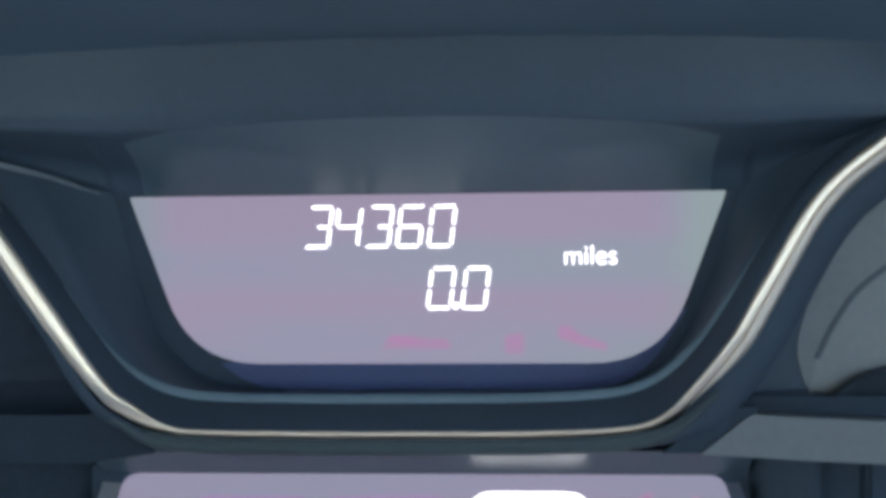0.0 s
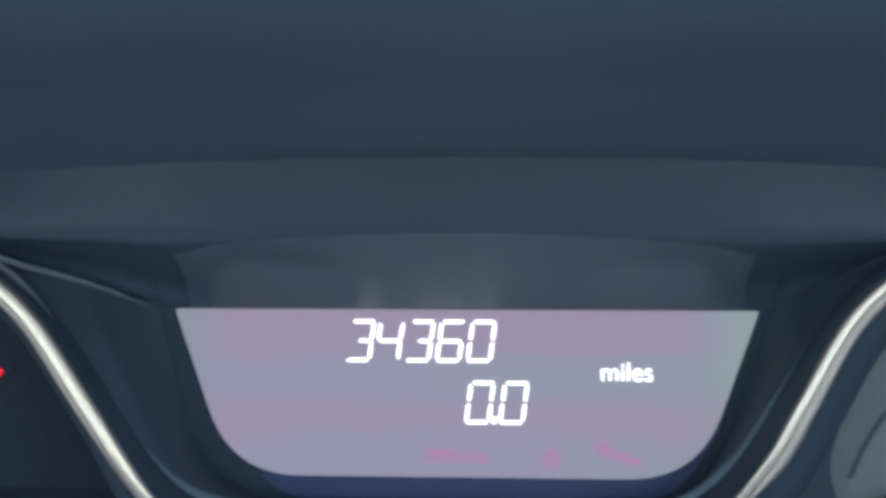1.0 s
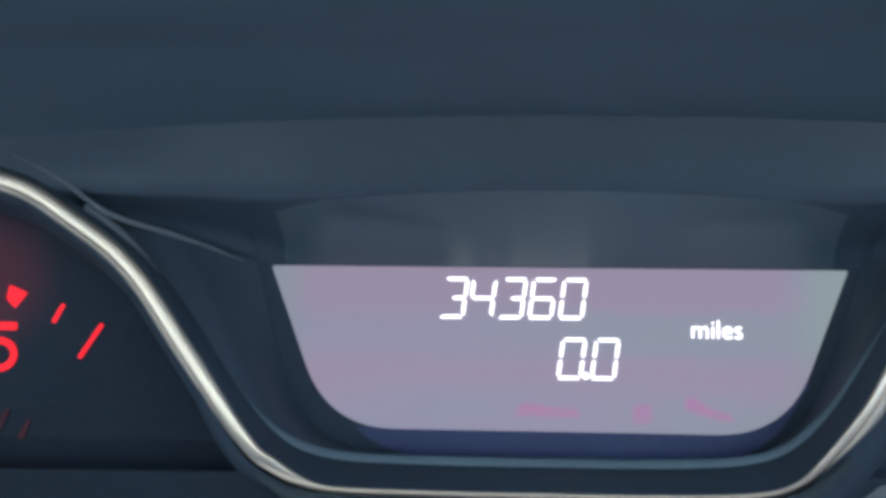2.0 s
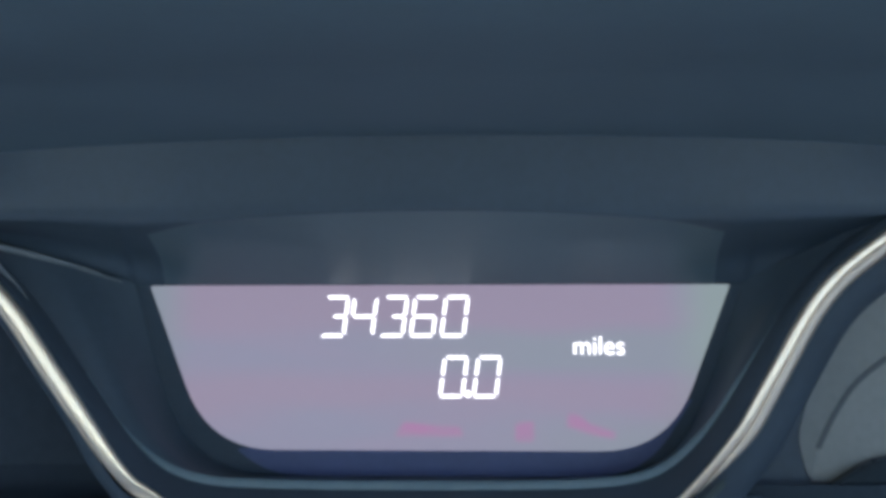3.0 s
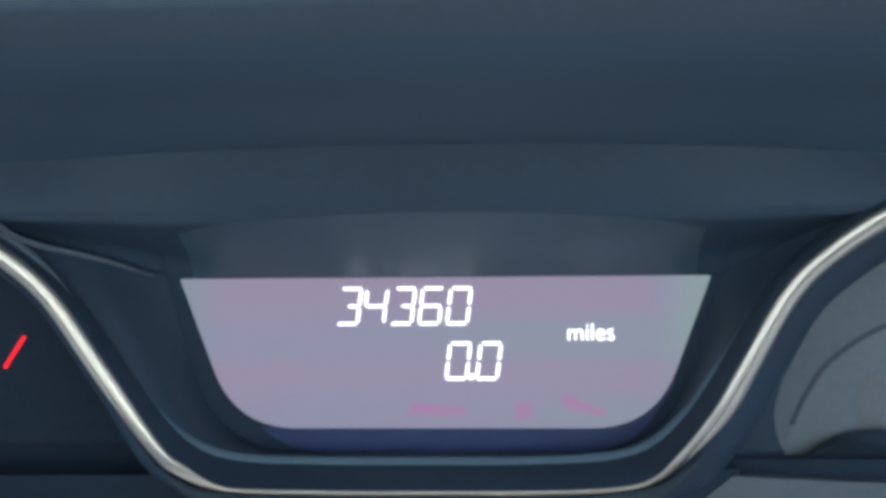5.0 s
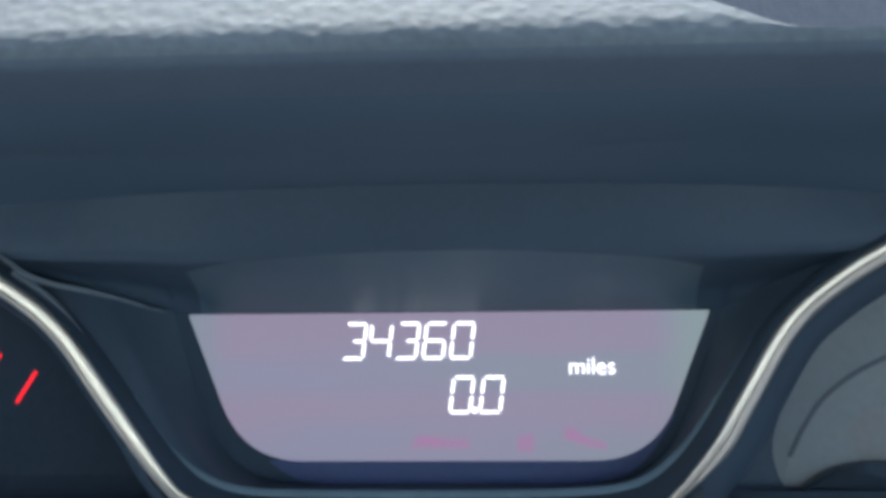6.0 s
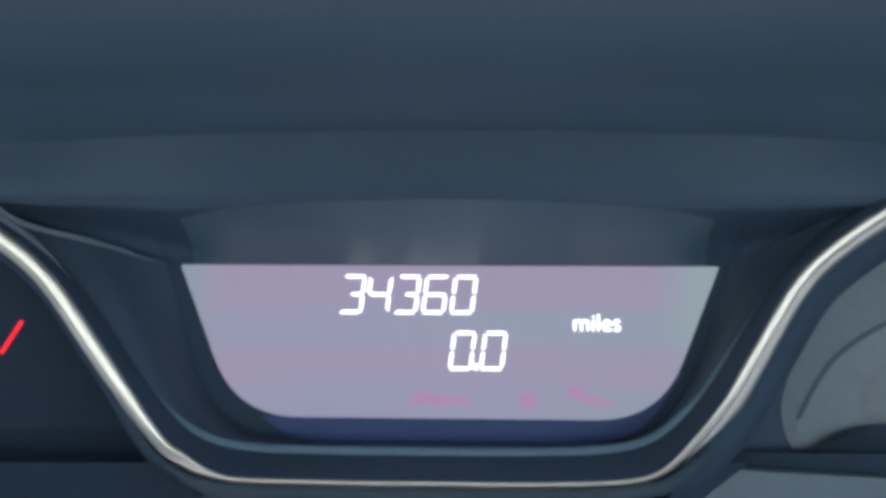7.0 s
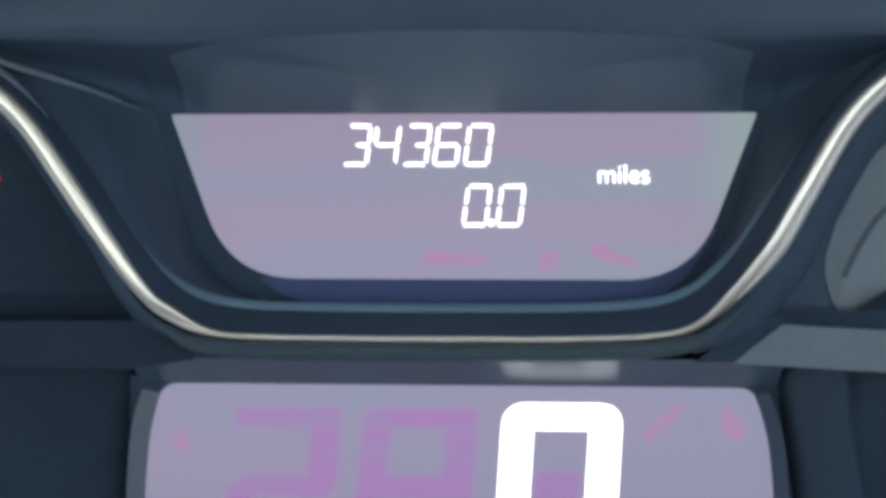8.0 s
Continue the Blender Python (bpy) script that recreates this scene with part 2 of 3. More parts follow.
PANE_LOW = lcd("lavender_lcd_low", [(0.34, (0.275, 0.262, 0.345)), (0.5, (0.29, 0.25, 0.345)), (0.66, (0.31, 0.25, 0.34))], 0.162, 30, False)
TRIM = mat("grey_cabin_trim", (0.36, 0.4, 0.44), 0.7, bump=0.0003, bump_scale=400)
LINING = mat("pale_cloth_lining", (0.55, 0.5, 0.43), 0.9, bump=0.0004, bump_scale=700)
CARPET = mat("blue_grey_carpet", (0.33, 0.4, 0.48), 0.95, bump=0.001, bump_scale=500)
BOUNCE_GROUND = mat("warm_bounce_concrete", (0.24, 0.2, 0.15), 0.85, scale=0.6, fine=60, bump=0.003, bump_scale=120)
SKY_BLOCK = mat("added_dark_wall", (0.1, 0.1, 0.105), 0.9, scale=0.8, fine=25, bump=0.004, bump_scale=60)


# ---- building helpers (millimetres of the cluster's frame) ----
def part(name, bm, material, parent, label="", smooth=True):
    """Links a bmesh as one mesh object under a thing or a part."""
    me = bpy.data.meshes.new(name)
    bmesh.ops.recalc_face_normals(bm, faces=bm.faces)
    for f in bm.faces:
        f.smooth = smooth
    bm.to_mesh(me)
    bm.free()
    me.materials.append(material)
    ob = new(name, me)
    ob.parent = parent
    return tagged(ob, label) if label else ob


def grid(rows, bm=None):
    """A sheet through rows of points, each row as long as the next."""
    bm = bm or bmesh.new()
    vs = [[bm.verts.new(Vector(p) * MM) for p in row] for row in rows]
    for a, b in zip(vs, vs[1:]):
        for i in range(len(a) - 1):
            bm.faces.new((a[i], a[i + 1], b[i + 1], b[i]))
    return bm


def plate(outline, y, depth, bm=None):
    """A plate with that outline of (x, z) whose face stands at y and whose back is depth behind."""
    bm = bm or bmesh.new()
    front = [bm.verts.new(Vector((x, y, z)) * MM) for x, z in outline]
    back = [bm.verts.new(Vector((x, y + depth, z)) * MM) for x, z in outline]
    bm.faces.new(front)
    bm.faces.new(back[::-1])
    for i in range(len(front)):
        j = (i + 1) % len(front)
        bm.faces.new((front[i], front[j], back[j], back[i]))
    return bm


def block(x0, x1, y0, y1, z0, z1, bm=None):
    return plate([(x0, z0), (x1, z0), (x1, z1), (x0, z1)], y0, y1 - y0, bm)


def softened(bm, by):
    """Rounds the front rim of a plate by that many millimetres."""
    front = min(v.co.y for v in bm.verts)
    rim = [e for e in bm.edges if all(v.co.y < front + 1e-6 for v in e.verts)]
    bmesh.ops.bevel(bm, geom=rim, offset=by * MM, segments=3, affect="EDGES", clamp_overlap=True)
    return bm


def spline(points, count):
    """A smooth run through a few points, in even steps."""
    ps = [Vector(p) for p in points]
    ps = [2 * ps[0] - ps[1], *ps, 2 * ps[-1] - ps[-2]]
    fine = []
    for a, b, c, d in zip(ps, ps[1:], ps[2:], ps[3:]):
        for k in range(24):
            u = k / 24
            fine.append(0.5 * (2 * b + (c - a) * u + (2 * a - 5 * b + 4 * c - d) * u * u + (3 * b - a - 3 * c + d) * u ** 3))
    fine.append(ps[-2])
    run = [0.0]
    for a, b in zip(fine, fine[1:]):
        run.append(run[-1] + (b - a).length)
    out, i = [], 0
    for k in range(count):
        want = run[-1] * k / (count - 1)
        while i < len(run) - 2 and run[i + 1] < want:
            i += 1
        u = (want - run[i]) / max(1e-9, run[i + 1] - run[i])
        out.append(fine[i].lerp(fine[i + 1], u))
    return out


def normals(run):
    """The left-hand normals of a run of (x, z)."""
    out = []
    for i in range(len(run)):
        d = (run[min(i + 1, len(run) - 1)] - run[max(i - 1, 0)]).normalized()
        out.append(Vector((-d.y, d.x)))
    return out


def offset(run, by):
    """The run moved to its left; by may be one number or one for each point."""
    ns = normals(run)
    return [p + q * (by if isinstance(by, (int, float)) else by[i]) for i, (p, q) in enumerate(zip(run, ns))]


def at(run, y):
    return [(p.x, y if isinstance(y, (int, float)) else y[i], p.y) for i, p in enumerate(run)]


def rounded(corners, radii, steps=10):
    """A closed outline of (x, z) whose corners are rounded over that tangent length."""
    out, n = [], len(corners)
    for i in range(n):
        a, b, c = Vector(corners[i - 1]), Vector(corners[i]), Vector(corners[(i + 1) % n])
        r = radii[i]
        if r <= 0:
            out.append(tuple(b))
            continue
        p, q = b + (a - b).normalized() * r, b + (c - b).normalized() * r
        for k in range(steps + 1):
            u = k / steps
            out.append(tuple(p * (1 - u) ** 2 + b * 2 * u * (1 - u) + q * u * u))
    return out


def smoothstep(a, b, x):
    u = min(1, max(0, (x - a) / (b - a)))  # a may lie above b
    return u * u * (3 - 2 * u)


def empty(name, m):
    ob = new(name)
    ob.empty_display_size = 0.02
    ob.matrix_world = m
    return ob


# ---- the unseen cabin that closes the place, tinted for the light it bounces ----
def slab(name, x0, x1, y0, y1, z0, z1, material, label):
    bm = bmesh.new()
    bmesh.ops.create_cube(bm, size=1)
    bmesh.ops.scale(bm, vec=(x1 - x0, y1 - y0, z1 - z0), verts=bm.verts)
    bmesh.ops.translate(bm, vec=((x0 + x1) / 2, (y0 + y1) / 2, (z0 + z1) / 2), verts=bm.verts)
    ob = part(name, bm, material, None, "", False)
    return tagged(ob, label, kind="structure")


# out of view; warm colour chosen to reflect warm light into the cabin
slab("ground", -60, 60, -60, 60, -0.5, -0.3, BOUNCE_GROUND, "unseen ground around the parked car, coloured to bounce warm light")
# made-up wall that keeps the bright sky from showing beyond the lip
slab("backdrop", -9, 9, 4.0, 4.3, -0.3, 2.0, SKY_BLOCK, "added dark wall hiding the sky ahead of the windscreen")
slab("floor", -1.1, 0.5, -2.2, 0.8, -0.3, 0.0, CARPET, "blue-grey carpeted car floor")
slab("dashboard", -1.04, 0.44, 0.052, 0.74, 0.0, 0.905, PAD, "dark grained dashboard under the windscreen")
slab("wall_left", -1.1, -1.04, -2.14, 0.74, 0.0, 0.92, TRIM, "grey door trim below the side window")
slab("wall_right", 0.44, 0.5, -2.14, 0.74, 0.0, 0.92, TRIM, "grey door trim below the driver's window")
slab("wall_front", -1.1, 0.5, 0.74, 0.8, 0.0, 0.92, TRIM, "grey bulkhead below the windscreen")
slab("wall_rear", -1.1, 0.5, -2.2, -2.14, 0.0, 0.95, TRIM, "grey tailgate trim below the rear window")
slab("ceiling", -1.1, 0.5, -2.2, -0.15, 1.40, 1.44, LINING, "warm pale cloth roof lining")
for k, (px, py) in enumerate(((-1.07, -1.2), (0.47, -1.2), (-1.07, -2.17), (0.47, -2.17))):
    slab(f"wall_pillar_{k + 1}", px - 0.03, px + 0.03, py - 0.05 * (py > -2) - 0.03 * (py < -2), py + 0.05, 0.92 if py > -2 else 0.95, 1.40, TRIM, "grey trimmed roof pillar")
for k, px in enumerate((-1.07, 0.47)):
    bm = bmesh.new()
    lo, hi = Vector((px, 0.76, 0.92)), Vector((px, -0.16, 1.42))
    vs = []
    for c in (lo, hi):
        vs.append([bm.verts.new(c + Vector(d)) for d in ((-0.03, -0.05, 0), (0.03, -0.05, 0), (0.03, 0.03, 0), (-0.03, 0.03, 0))])
    for i in range(4):
        bm.faces.new((vs[0][i], vs[0][(i + 1) % 4], vs[1][(i + 1) % 4], vs[1][i]))
    bm.faces.new(vs[0])
    bm.faces.new(vs[1][::-1])
    tagged(part(f"wall_pillar_{k + 5}", bm, TRIM, None, "", False), "grey slanting windscreen pillar", kind="structure")

# ---- the hood over the instruments ----
hood = tagged(empty("instrument_hood", LEAN), "dark grained instrument hood with a sunlit rounded lip", "hood")


HOOD_X = [-110 + 2 * i for i in range(111)]


def hood_section(x):
    """The hood's section at x, from its foot over the instruments, up the lip's face, over its rounded edge, back to the dashboard: (y, z)."""
    rise = 0.03 + 11.0 * (1 - smoothstep(-10, 37, x)) ** 0.85
    sag = 2.0 * (x / 58) ** 2
    under = [(-13.2, 17.2 - sag), (-18, 17.3 - 0.8 * sag), (-24, 17.5 - 0.6 * sag), (-30, 17.8 - 0.4 * sag), (-36, 18.15 - 0.2 * sag), (-42.0, 18.6 - 0.1 * sag)]
    y, z = under[-1]
    for k in range(28):  # a slow curve up to the lip
        tilt = radians(-89.0 + 21.0 * (k / 27) ** 1.6)
        y, z = y + 0.94 * math.sin(tilt), z + 0.94 * math.cos(tilt)
        under.append((y, z))
    first, last, crest = radians(-68), radians(12 + 28 * min(1.0, rise / 1.6)), radians(17.5)
    r = (25.1 - z) / (math.sin(crest) - math.sin(first))
    yc, zc = y + r * math.cos(first), z - r * math.sin(first)
    turn = lambda a: (yc - r * math.cos(a), zc + r * math.sin(a))
    under += [turn(first * (1 - k / 10)) for k in range(1, 8)]
    lip = [turn(first * (1 - k / 10)) for k in range(7, 11)]
    lip += [turn(radians(10) * k / 4) for k in range(1, 5)]  # the edge, wider where it runs into the pad
    yw, zw, wide_r = lip[-1][0] + 4.5 * math.cos(radians(10)), lip[-1][1] - 4.5 * math.sin(radians(10)), 4.5
    for k in range(1, 9):
        a = radians(10) + (last - radians(10)) * k / 8
        lip.append((yw - wide_r * math.cos(a), zw + wide_r * math.sin(a)))
    y0, z0 = lip[-1]
    for k in range(1, 25):  # the sloping pad above the edge
        lip.append((y0 + 0.84 * rise * k / 24, z0 + rise * (k / 24) * (1.06 - 0.06 * k / 24)))
    y1, z1 = lip[-1]
    top = [lip[-1]]
    for k in range(1, 9):
        v = k / 8
        top.append((y1 + (54 - y1) * v, z1 + (2.0 + rise * 0.3) * min(1, rise) * math.sin(math.pi * min(1, v * 2)) * 0.4 - 0.3 * v - 12 * v * v))
    return under, lip, top


SECTIONS = [hood_section(x) for x in HOOD_X]
for k, first, last, name, material, label in ((0, 0, 27, "underside", PAD_UNDER, "finely grained underside, its shade put into the colour"), (0, 27, 40, "front_edge", PAD_FRONT, "front edge of the underside, cabin light put into its greyer colour"), (2, 0, 8, "top", PAD, "")):
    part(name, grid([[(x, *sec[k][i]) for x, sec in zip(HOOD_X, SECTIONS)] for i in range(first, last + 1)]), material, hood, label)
# the lip, its grain modelled
fine_x = [-110 + 0.32 * i for i in range(689)]
fine = [hood_section(x)[1] for x in fine_x]
rows = []
for i in range(len(fine[0])):
    row = []
    for x, sec in zip(fine_x, fine):
        y, z = sec[i]
        p = Vector((x, y * 1.2, z * 1.2))
        d = (0.05 * noise.noise(p / 1.7) + 0.08 * noise.noise(p / 0.75)) * smoothstep(0, 5, i)
        row.append((x, y - 0.75 * d, z + 0.65 * d))
    rows.append(row)
part("lip", grid(rows), PAD, hood, "rounded grained lip")

for x in (HOOD_X[0], HOOD_X[-1]):
    under, lip, top = hood_section(x)
    side = bmesh.new()
    side.faces.new([side.verts.new(Vector((x, y, z)) * MM) for y, z in under + lip[1:] + top[1:] + [(54, 8), (-13.2, 8)]])
    part("side", side, PAD, hood, "grained end of the hood", False)

# ---- the instrument cluster ----
cluster = tagged(empty("instrument_cluster", LEAN), "car instrument cluster with lit displays and satin chrome trim", "instrument cluster")
part("housing", block(-108, 108, 9, 52, -95, 16), DARK, cluster, "black plastic housing", False)

# the trim's line, from the ring round the one gauge, under the upper display, to the ring round the other
N = 161
TRIM_BASE = spline([(-82, 11.5), (-69, 9.3), (-61.3, 5.1), (-53.8, -1.0), (-45.6, -12.3), (-38.4, -22.6), (-34.6, -25.9), (-28.5, -27.9), (-14, -28.3),
                    (0, -28.3), (14, -28.2), (24.5, -27.6), (30.5, -25.6), (36.6, -18.8), (40.6, -12.2), (46.6, -3.0), (52.5, 2.4), (59.5, 6.8), (67, 9.6), (80, 11.5)], N)
FLAT = [smoothstep(26, 34, abs(p.x + 1)) for p in TRIM_BASE]
TRIM_LINE = offset(TRIM_BASE, [(0.5 - 0.6 * smoothstep(-5, 5, p.y) if p.x < 0 else 0.66 + 0.75 * smoothstep(-16, 2, p.y)) * f - 0.25 * (1 - f) for p, f in zip(TRIM_BASE, FLAT)])

WIDE = [0.5 + (0.5 if p.x < 0 else 0.2) * f for p, f in zip(TRIM_LINE, FLAT)]

# satin chrome trim: a ridge with an outer bevel, which leans down under the display
TILT = [0.0 - 0.55 * (1 - smoothstep(27, 44 if p.x < 0 else 46, abs(p.x + 1))) for p in TRIM_LINE]
rows = []
for k in range(13):
    u = 1 - k / 6
    rows.append(at(offset(TRIM_LINE, [w * u for w in WIDE]), [-11.6 - (0.34 - 0.2 * f) * (1 - u * u) - (0.12 + 0.14 * f) * (1 - u ** 8) + u * t for f, t in zip(FLAT, TILT)]))
trim = part("chrome_trim", grid(rows), CHROME, cluster, "satin chrome trim line")

# a duller bevel outside the trim, round each gauge
for sign, broad, near, far in ((-1, 0.6, 36, 46), (1, 1.25, 30, 38)):
    run = [p for p in TRIM_LINE if p.x * sign > 30]
    foot = [w - 0.02 for p, w in zip(TRIM_LINE, WIDE) if p.x * sign > 30]
    lean = [-11.61 - t for p, t in zip(TRIM_LINE, TILT) if p.x * sign > 30]
    out = [broad * smoothstep(near, far, abs(p.x)) for p in run]
    part("trim_bevel", grid([at(offset(run, [-w for w in foot]), lean), at(offset(run, [-w - 0.4 * o for w, o in zip(foot, out)]), [y - 0.12 * o for y, o in zip(lean, out)]), at(offset(run, [-w - 0.8 * o for w, o in zip(foot, out)]), [y + 0.1 * o for y, o in zip(lean, out)]), at(offset(run, [-w - o for w, o in zip(foot, out)]), -11.0)]), BEVEL, trim, "dull bevel of the trim")

# slope from the trim into the recess, and the cheeks down to the display's border
inner = offset(TRIM_LINE, [w - 0.02 for w in WIDE])
lip = offset(TRIM_LINE, 1.6)
ledge = offset(TRIM_LINE, [3.35 - (1.1 if p.x < 0 else 1.05) * f for p, f in zip(TRIM_LINE, FLAT)])
for _ in range(30):  # an easy curve round both lower corners
    ledge = [ledge[0]] + [(a + 2 * b + c) / 4 for a, b, c in zip(ledge, ledge[1:], ledge[2:])] + [ledge[-1]]
side = [i for i, p in enumerate(ledge) if -57.5 <= p.x <= 56.5]
border = spline([(-39.6, 0.6), (-37.0, -8.6), (-34.2, -16.6), (-30.9, -21.0), (-26.0, -23.7), (-20, -24.4), (0, -24.4), (20, -24.4), (25.6, -23.7), (30.0, -21.0), (33.1, -16.4), (36.2, -8.6), (39.2, 0.6)], len(side))
part("recess_edge", grid([at(inner, [-11.6 + t for t in TILT]), at(lip, -11.0), at(ledge, -7.6)]), RIM, cluster)
led = [ledge[i] for i in side]
part("recess_wall", grid([at([a.lerp(b, u) for a, b in zip(led, border)], y) for u, y in ((0, -7.6), (0.22, -7.15), (0.4, -6.6), (0.52, -5.7), (0.64, -4.3), (0.82, -2.1), (1, 0.0))]), RECESS, cluster, "satin recess wall with a flatter outer part")
# light caught along the recess floor's edge, painted as a paler strip
floor_run = [p for p in led if p.y < (-11 if p.x < 0 else -4)]
thick = [0.03 + 0.95 * smoothstep(-16, -25, p.y) + (0.5 * smoothstep(-24, -19, p.y) * smoothstep(-5, -14, p.y) if p.x > 0 else 0.0) for p in floor_run]
part("recess_rim", grid([at(offset(floor_run, [-0.4 * k for k in thick]), -7.7), at(offset(floor_run, [0.3 * k for k in thick]), -7.95), at(offset(floor_run, thick), -7.65)]), EDGE, cluster, "recess floor edge, its highlight put into a pale strip")

# roof of the recess and the upright band above it
def arch(x):
    return 8.45 - 1.6 * (min(abs(x), 36) / 32) ** 2 if abs(x) < 36 else 6.43 + 0.03 * (abs(x) - 36)


def seam(x):
    a = abs(x)
    if a < 39.6:
        return 0.0, 0.05
    u = (a - 39.6) / 18
    return -7.6 * min(1, u), min(0.6 + 5.6 * u, arch(x))


def trim_height(x):
    """Height of the trim's line at x, outside the display."""
    ends = [p for p in TRIM_LINE if p.x * x > 0 and abs(p.x) > 40]
    return min(ends, key=lambda p: abs(p.x - x)).y


# one sheet: a sloping roof with an arched front edge and the band above it, which sinks into a dark hollow at both corners
def recess_profile(x):
    """The section at x, from the display's top edge (nine places), over the arched edge, up to the hood: (y, z)."""
    a = abs(x)
    top, edge = 18.2 - 2.0 * (x / 58) ** 2, arch(x)
    roof = [(-10.9 * k / 8, 0.05 + (edge - 0.05) * k / 8) for k in range(9)]
    roof += [(-11.05, edge + 0.12), (-11.2, edge + 0.35)] + [(-11.2 - 2.8 * k / 6, edge + 0.35 + (top - edge - 0.35) * k / 6) for k in range(1, 7)]
    y0, z0 = seam(a) if a > 39.6 else (0.0, 0.05)
    v = min(1.0, max(0.0, (a - 38.2) / 19.6))
    if a > 57.6:
        z0 = max(z0, trim_height(x) + 0.4)
        y0 -= 3.0 * smoothstep(57.6, 66, a)
    head = max(edge + 0.9, z0 + 0.8)
    deep = -12.3 + 1.3 * smoothstep(44, 56, a)
    hollow = []
    for k in range(11):
        w = k / 10
        hollow.append((y0 + (deep - y0) * w + 3.2 * (1 - v) ** 0.7 * math.sin(math.pi * w) ** 1.3, z0 + (head - z0) * w))
    hollow += [(deep + (-14.0 - deep) * (k / 6) ** (1 + 0.8 * smoothstep(44, 56, a)), head + (top - head) * k / 6) for k in range(1, 7)]
    mix = smoothstep(28, 37.5, a)
    return [(p[0] + (q[0] - p[0]) * mix, p[1] + (q[1] - p[1]) * mix) for p, q in zip(roof, hollow)]


def recess_sheet(x0, x1, count, first, last):
    cols = [x0 + (x1 - x0) * i / count for i in range(count + 1)]
    return grid([[(x, *recess_profile(x)[k]) for x in cols] for k in range(first, last + 1)])


# roof in a lighter plastic, corners in a darker one to deepen their shade
part("recess_roof", recess_sheet(-35.5, 35.5, 142, 0, 8), RAMP, cluster, "semi-gloss sloping recess roof")
for x0, x1 in ((-96, -35.5), (35.5, 96)):
    part("corner_pocket", recess_sheet(x0, x1, 121, 0, 8), FASCIA, cluster, "hollow corner of the recess, shade put into its darker colour")
part("upper_band", recess_sheet(-96, 96, 384, 8, 16), FASCIA, cluster, "dark textured band under the hood")
bead = spline([(-40.9, 0.4, -1.0), (-49.1, 3.2, -6.2), (-56.2, 5.3, -11.0), (-62.8, 9.7, -11.2), (-70.0, 13.2, -11.6)], 48)
brow = [p for p in offset(TRIM_LINE, 2.1) if p.x < -38 and -3 < p.y < 6.2]
fade = [0.03 + 0.5 * smoothstep(-3, 5, p.y) for p in brow]
part("recess_brow", grid([at(offset(brow, [w * u for w in fade]), [-10.4 - 1.0 * (1 - u * u) * w for w in fade]) for u in (1, 0.5, 0, -0.5, -1)]), SEAM, cluster, "soft dull ridge beside the trim")
# the crease's highlight is put into this bead's paler colour
thin = [0.15 + 0.27 * smoothstep(-40.9, -45, p[0]) * smoothstep(-70, -60, p[0]) for p in bead]
part("seam_edge", grid([[(x, y + 0.3, z + w) for (x, z, y), w in zip(bead, thin)], [(x, y - 0.3, z) for x, z, y in bead], [(x, y + 0.3, z - w) for (x, z, y), w in zip(bead, thin)]]), SEAM, cluster, "thin moulding bead, paler for the highlight on the crease")

# ---- upper display ----
SCREEN = rounded([(-37.5, 0.0), (-29.5, -21.2), (29.5, -21.2), (37.5, 0.0)], [0.5, 8.8, 8.8, 0.5])
upper = part("upper_display", plate(rounded([(-41, 1.0), (-33.5, -26), (33.5, -26), (41, 1.0)], [1, 9, 9, 1]), 0.15, 2.0), GLOSS, cluster, "black bordered odometer display", False)
part("screen", plate(SCREEN, 0.0, 0.12), PANE, upper, "lavender backlit screen", False)

# painted reflection below the screen, tapered to a point at both ends
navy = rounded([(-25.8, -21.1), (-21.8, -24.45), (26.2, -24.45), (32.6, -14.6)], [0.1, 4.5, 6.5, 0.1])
part("reflection_strip", plate(navy, 0.08, 0.05), NAVY_SHEEN, upper, "screen reflection painted navy along the lower border", False)

SEGMENTS = {"0": "abcdef", "3": "abhcd", "4": "fgbc", "6": "acdefg"}


def seven(char, x, z, wide, high, stroke, slant, y):
    """A seven-segment figure whose lower left corner is at x, z."""
    bm = bmesh.new()
    h, s, g = high / 2, stroke, 0.3
    bars = {"a": ((s * 0.9, high), (wide - s * 0.4, high), (wide - s * 1.15, high - s), (s * 1.5, high - s)),
            "d": ((s * 1.2, s), (wide - s * 1.2, s), (wide - s * 0.7, 0), (s * 0.4, 0)),
            "g": ((s * 0.6, h), (s * 1.2, h + s / 2), (wide - s * 1.2, h + s / 2), (wide - s * 0.6, h), (wide - s * 1.2, h - s / 2), (s * 1.2, h - s / 2)),
            "h": ((wide * 0.42, h), (wide * 0.5, h + s / 2), (wide - s * 1.2, h + s / 2), (wide - s * 0.6, h), (wide - s * 1.2, h - s / 2), (wide * 0.5, h - s / 2)),
            "b": ((wide, high - g), (wide, h + s * 0.5), (wide - s * 0.5, h + g), (wide - s, h + s * 0.6), (wide - s, high - s - g)),
            "c": ((wide, h - s * 0.5), (wide, g), (wide - s, s + g), (wide - s, h - s * 0.6), (wide - s * 0.5, h - g)),
            "f": ((0, high - g), (0, h + s * 0.5), (s * 0.5, h + g), (s, h + s * 0.6), (s, high - s - g)),
            "e": ((0, h - s * 0.5), (0, g), (s, s + g), (s, h - s * 0.6), (s * 0.5, h - g))}
    for key in SEGMENTS[char]:
        plate([(x + px + slant * pz, z + pz) for px, pz in bars[key]], y, 0.08, bm)
    return bm


for char, x in zip("34360", (-15.1, -11.4, -7.45, -3.55, 0.4)):
    part("figure", seven(char, x, -6.7, 3.2, 5.3, 0.36, 0.13, -0.1), WHITE, upper, "white lit figure", False)
